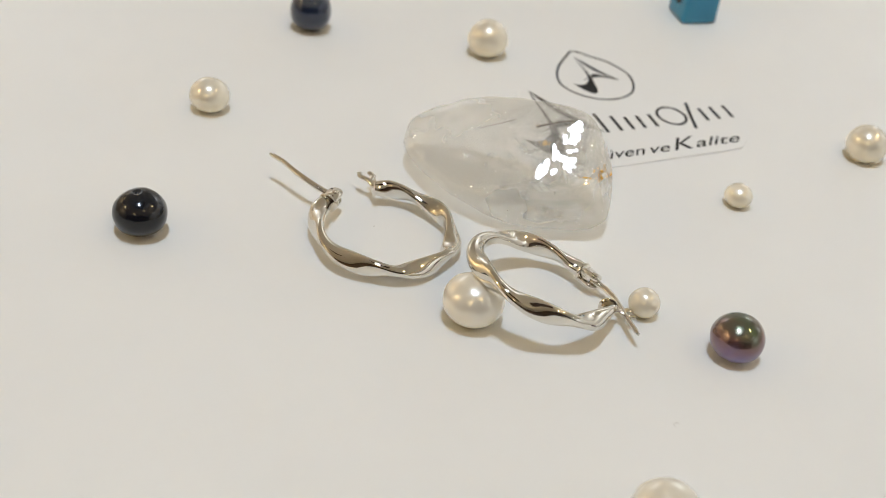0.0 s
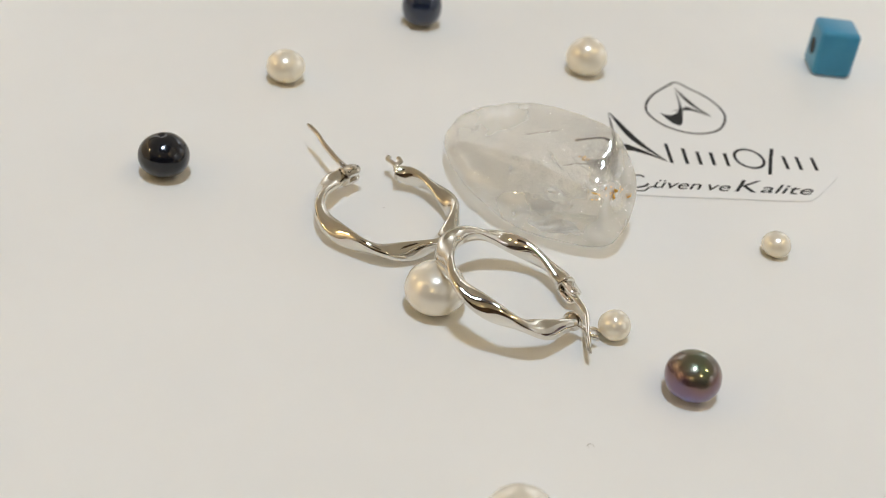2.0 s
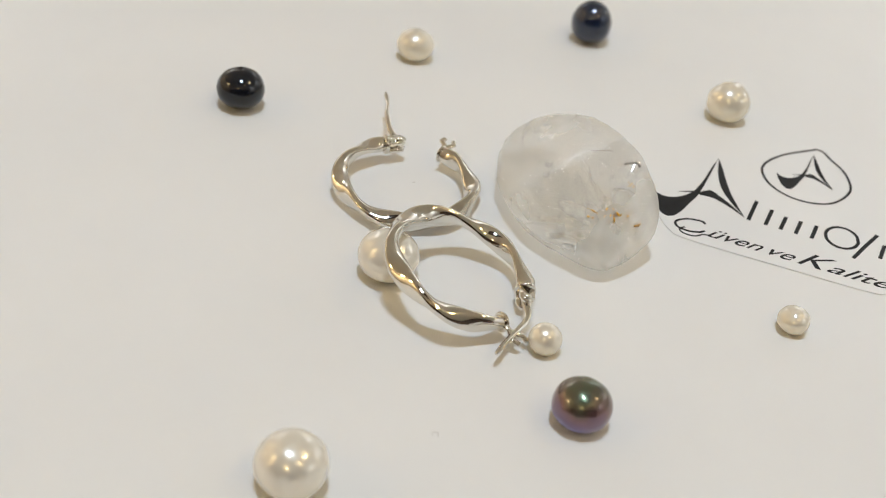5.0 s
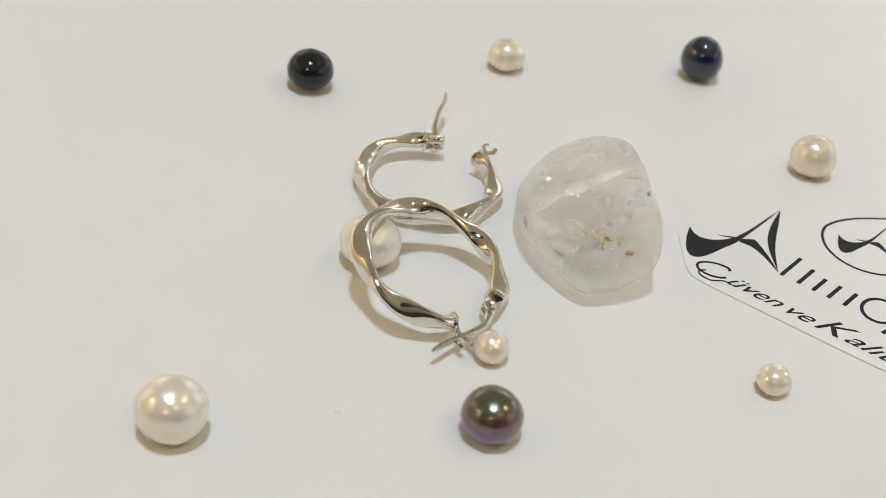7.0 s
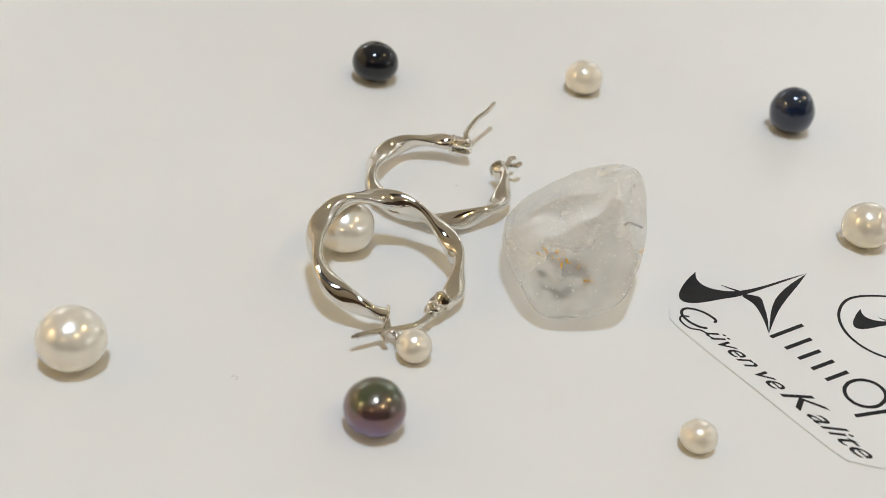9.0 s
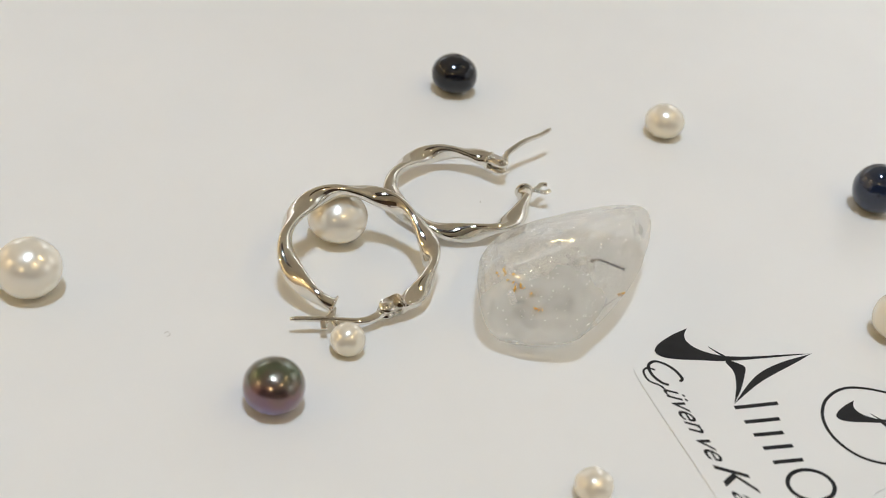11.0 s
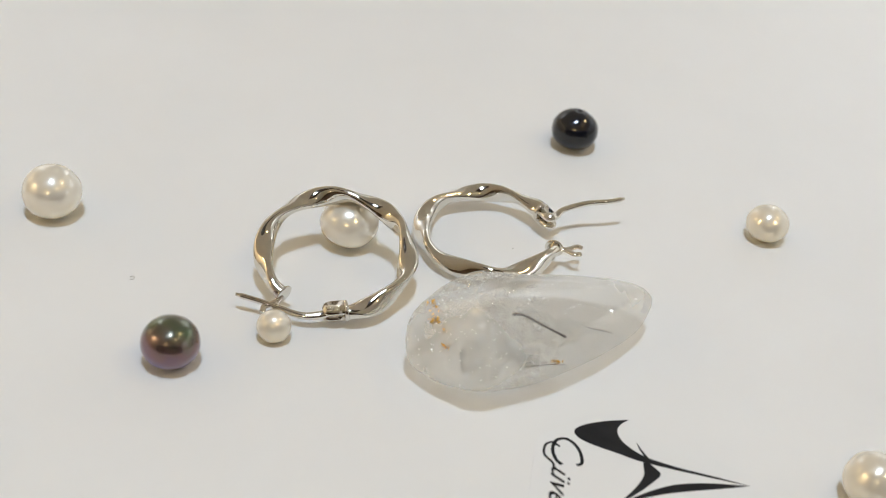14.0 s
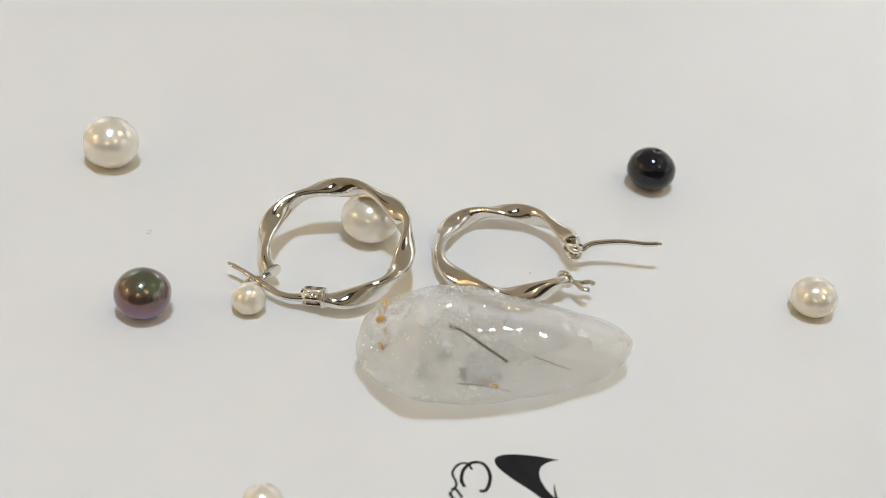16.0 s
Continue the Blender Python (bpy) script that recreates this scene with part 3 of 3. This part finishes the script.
# ---- the printed label ----
def build_label():
    sticker = new("printed_label")
    tagged(sticker, "white vinyl label with black printed logo shapes and a slogan", "sticker")
    edge = [(-2.6, 0.4), (-5.6, 4.6), (-6.2, 7.6), (-4.2, 11.0), (-0.6, 18.0), (1.6, 22.6), (5.5, 23.6), (10.0, 28.6), (16.8, 34.0), (21.6, 29.0), (24.4, 22.0), (26.0, 14.6), (32.0, 13.2), (36.2, 11.8), (37.0, 6.0), (33.4, 1.0), (30.5, -2.0), (27.9, -3.1), (15.9, -3.4), (2.6, -3.5), (-0.4, -2.4)]
    line = smooth_path([(x, y, 0) for x, y in edge + edge[:1]], 8)[:-1]
    part("label_sheet", scaled(plate_bm([(p.x, p.y) for p in line], 0.0, 0.22), MM), VINYL, sticker, smooth=False)
    z0, z1 = 0.225, 0.245

    def band(name, points, wide, closed=False):
        """A printed stroke along a line."""
        q = smooth_path([(x, y, 0) for x, y in points + (points[:2] if closed else [])], 10)
        if closed:
            q = q[:-10]
        bm = bmesh.new()
        n = len(q)
        rows = []
        for i, p in enumerate(q):
            a, b = (q[i - 1] if i or closed else p), (q[(i + 1) % n] if i < n - 1 or closed else p)
            w = (b - a).normalized()
            s = Vector((-w.y, w.x, 0)) * wide / 2
            rows.append([bm.verts.new((p + s).to_tuple()[:2] + (z1,)), bm.verts.new((p - s).to_tuple()[:2] + (z1,)), bm.verts.new((p - s).to_tuple()[:2] + (z0,)), bm.verts.new((p + s).to_tuple()[:2] + (z0,))])
        for i in range(n if closed else n - 1):
            a, b = rows[i], rows[(i + 1) % n]
            for k in range(4):
                bm.faces.new((a[k], a[(k + 1) % 4], b[(k + 1) % 4], b[k]))
        part(name, scaled(bm, MM), INK, sticker, smooth=False)

    def leaf(name, one, two, lift=0.0, at=(0, 0), k=1.0):
        """A printed shape between two smooth edges."""
        def even(points, n=48):
            q = smooth_path([(x, y, 0) for x, y in points], 12)
            run = list(itertools.accumulate([0.0] + [(q[i + 1] - q[i]).length for i in range(len(q) - 1)]))
            at_ = [run[-1] * i / n for i in range(n + 1)]
            return list(zip(np.interp(at_, run, [p.x for p in q]), np.interp(at_, run, [p.y for p in q])))
        bm = bmesh.new()
        rows = []
        for p, q in zip(even(one), even(two)):
            p, q = [(at[0] + k * float(w[0]), at[1] + k * float(w[1])) for w in (p, q)]
            rows.append([bm.verts.new((*p, z1 + lift)), bm.verts.new((*q, z1 + lift)), bm.verts.new((*q, z0)), bm.verts.new((*p, z0))])
        for a, b in zip(rows, rows[1:]):
            for i in range(4):
                bm.faces.new((a[i], a[(i + 1) % 4], b[(i + 1) % 4], b[i]))
        bmesh.ops.remove_doubles(bm, verts=bm.verts, dist=1e-5)
        part(name, scaled(bm, MM), INK, sticker, smooth=False)

    crescent = ([(-5.13, 7.0), (-4.09, 6.1), (-2.9, 5.75), (-1.53, 6.2), (-0.31, 7.4), (0.61, 9.0), (1.13, 10.9), (1.59, 13.8), (1.91, 17.4), (2.39, 21.1)],
                [(-5.13, 7.0), (-4.3, 4.5), (-3.1, 2.1), (-2.1, 0.95), (-1.25, 0.75), (-0.4, 1.5), (0.3, 3.3), (0.9, 5.9), (1.6, 8.8), (2.07, 14.7), (2.39, 21.1)])
    left_leg = ([(1.78, 8.85), (3.75, 9.0), (6.16, 8.0), (9.0, 6.2)], [(1.5, 9.4), (2.26, 10.3), (3.2, 10.9), (4.79, 9.9), (6.84, 8.3), (9.0, 6.2)])
    right_leg = ([(2.42, 20.9), (3.12, 16.5), (4.24, 12.8), (5.98, 9.9), (9.0, 6.2)], [(2.42, 20.9), (3.58, 18.0), (5.07, 13.9), (6.5, 10.6), (9.0, 6.2)])
    spur = ([(-1.3, 8.05), (-0.4, 8.4), (0.7, 9.0)], [(-1.3, 8.1), (-0.4, 8.65), (0.7, 9.4)])
    for n, (one, two) in enumerate((crescent, left_leg, right_leg, spur)):
        leaf("swoosh_mark", one, two, 0.006 * n)
        leaf("drop_mark", one, two, 0.006 * n, at=(14.5, 17.3), k=0.62)
    drop = [(16.1, 32.3), (11.2, 27.2), (9.1, 22.3), (10.4, 18.3), (13.4, 15.9), (17.1, 15.5), (20.6, 17.4), (22.6, 22.2), (21.4, 27.0), (18.95, 30.0)]
    band("drop_outline", drop, 0.4, closed=True)
    # the wordmark, as plain bars and a ring
    base = 5.9
    for u, low, top in ((9.6, 0, 5.8), (12.1, 0, 4.6), (14.3, 0, 3.8), (16.5, 0, 3.8), (18.8, 0, 3.8), (28.6, 0, 3.8), (30.8, 0, 3.8), (33.4, 0, 3.8)):
        band("word_bar", [(u, base + low), (u + 0.15, base + (low + top) / 2), (u + 0.3, base + top)], 0.58)
    band("word_bar", [(25.0, base - 1.9), (26.3, base + 2.1), (27.7, base + 6.0)], 0.58)
    ring = [(22.9 + 2.35 * math.cos(a), base + 2.55 + 2.75 * math.sin(a)) for a in (2 * math.pi * k / 10 for k in range(10))]
    band("word_ring", ring, 0.5, closed=True)
    # slogan: a looped capital, then slanted letters
    band("slogan", [(4.07, 1.37), (3.55, 1.91), (1.92, 1.66), (0.63, 0.86), (0.04, -0.19), (0.6, -1.22), (2.15, -1.53), (3.66, -1.05), (4.38, -0.31)], 0.4)
    band("slogan", [(1.53, -0.75), (0.98, -1.61), (1.64, -2.39), (3.18, -2.4), (4.27, -1.4), (5.2, -1.1)], 0.28)
    for body, u0, u1, tall, low in (("\u00fcven", 5.0, 12.8, 3.5, -1.4), ("ve", 13.7, 17.4, 3.5, -1.4), ("K", 17.7, 22.9, 4.9, -1.4), ("alite", 21.9, 30.8, 3.6, -1.3)):
        curve = bpy.data.curves.new("slogan", "FONT")
        curve.body, curve.size, curve.shear, curve.extrude = body, tall, 0.55, 0.01
        curve.offset = 0.01
        tmp = new("slogan_text", curve)
        bpy.context.view_layer.update()
        me = bpy.data.meshes.new_from_object(tmp.evaluated_get(bpy.context.evaluated_depsgraph_get()))
        bpy.data.objects.remove(tmp)
        xs = [v.co.x for v in me.vertices]
        k = (u1 - u0) / (max(xs) - min(xs))
        for v in me.vertices:
            v.co = Vector(((v.co.x - min(xs)) * k + u0, v.co.y + low, z1 - 0.01 + v.co.z)) * MM
        me.materials.clear()
        me.materials.append(INK)
        text = new("slogan", me)
        text.parent = sticker
        text["label"] = "black slanted lettering of the slogan"
    a = math.degrees(math.atan2(-0.833, 0.553))
    riding(sticker, pose(31.0 * MM, -12.4 * MM, 0, rz=a))


# ---- bead and lint ----
def build_cube_bead():
    bead = new("cube_bead")
    tagged(bead, "turquoise blue plastic cube bead with a drilled hole", "bead")
    s, high = 3.55, 4.3
    bm = box_bm(-s, s, -s, s, 0, 2 * high, 0.9, 4)
    part("bead_body", scaled(bm, MM), BLUE, bead)
    for sign in (1, -1):
        rim = lathe_bm([(1.55, -0.25), (1.85, 0.02), (1.75, 0.12), (1.5, 0.05), (1.35, -0.2)], 40)
        # flat near-black disc, painted shade in place of a bored hole
        hole = lathe_bm([(0, 0.02), (1.5, 0.03)], 40)
        for b, mat, nm in ((rim, BLUE, "hole_rim"), (hole, HOLE_SHADE, "drill_hole_shade")):
            bmesh.ops.rotate(b, cent=(0, 0, 0), matrix=Matrix.Rotation(radians(90 * sign), 3, "X"), verts=b.verts)
            bmesh.ops.translate(b, vec=(0, -sign * s, high), verts=b.verts)
            part(nm, scaled(b, MM), mat, bead)
    # the hole's axis points along -y of the bead
    riding(bead, pose(91.8 * MM, -28.7 * MM, 0, rz=117 + 90))


def build_lint():
    for x, y, spin, size in ((-25.3, -31.0, 20, 0.7), (2.5, 12.5, 10, 0.2)):
        line = [(0, 0, 0.05), (0.5 * size, 0.35 * size, 0.12), (0.9 * size, 0.1 * size, 0.06), (1.0 * size, -0.5 * size, 0.12), (0.5 * size, -0.8 * size, 0.05)]
        ob = part("lint_fibre", scaled(sweep_bm(smooth_path(line, 6), lambda t: 0.03, lambda t: 0.03, 6), MM), LINT)
        tagged(ob, "tiny curled grey lint fibre on the white disc", "lint")
        riding(ob, pose(x * MM, y * MM, 0, rz=spin))


def motions():
    """The turntable carries everything on it round its axis at an even pace."""
    for ob, m in RIDING:
        rows = []
        for k in range(65):
            t = 0.25 * k
            rows.append((t, pose(0, 0, 0, rz=TURN_RATE * (t - TURN_ZERO)) @ m))
        walk(ob, rows)


build_room()
build_turntable()
build_quartz()
build_hoops()
build_pearls()
build_label()
build_cube_bead()
build_lint()
motions()
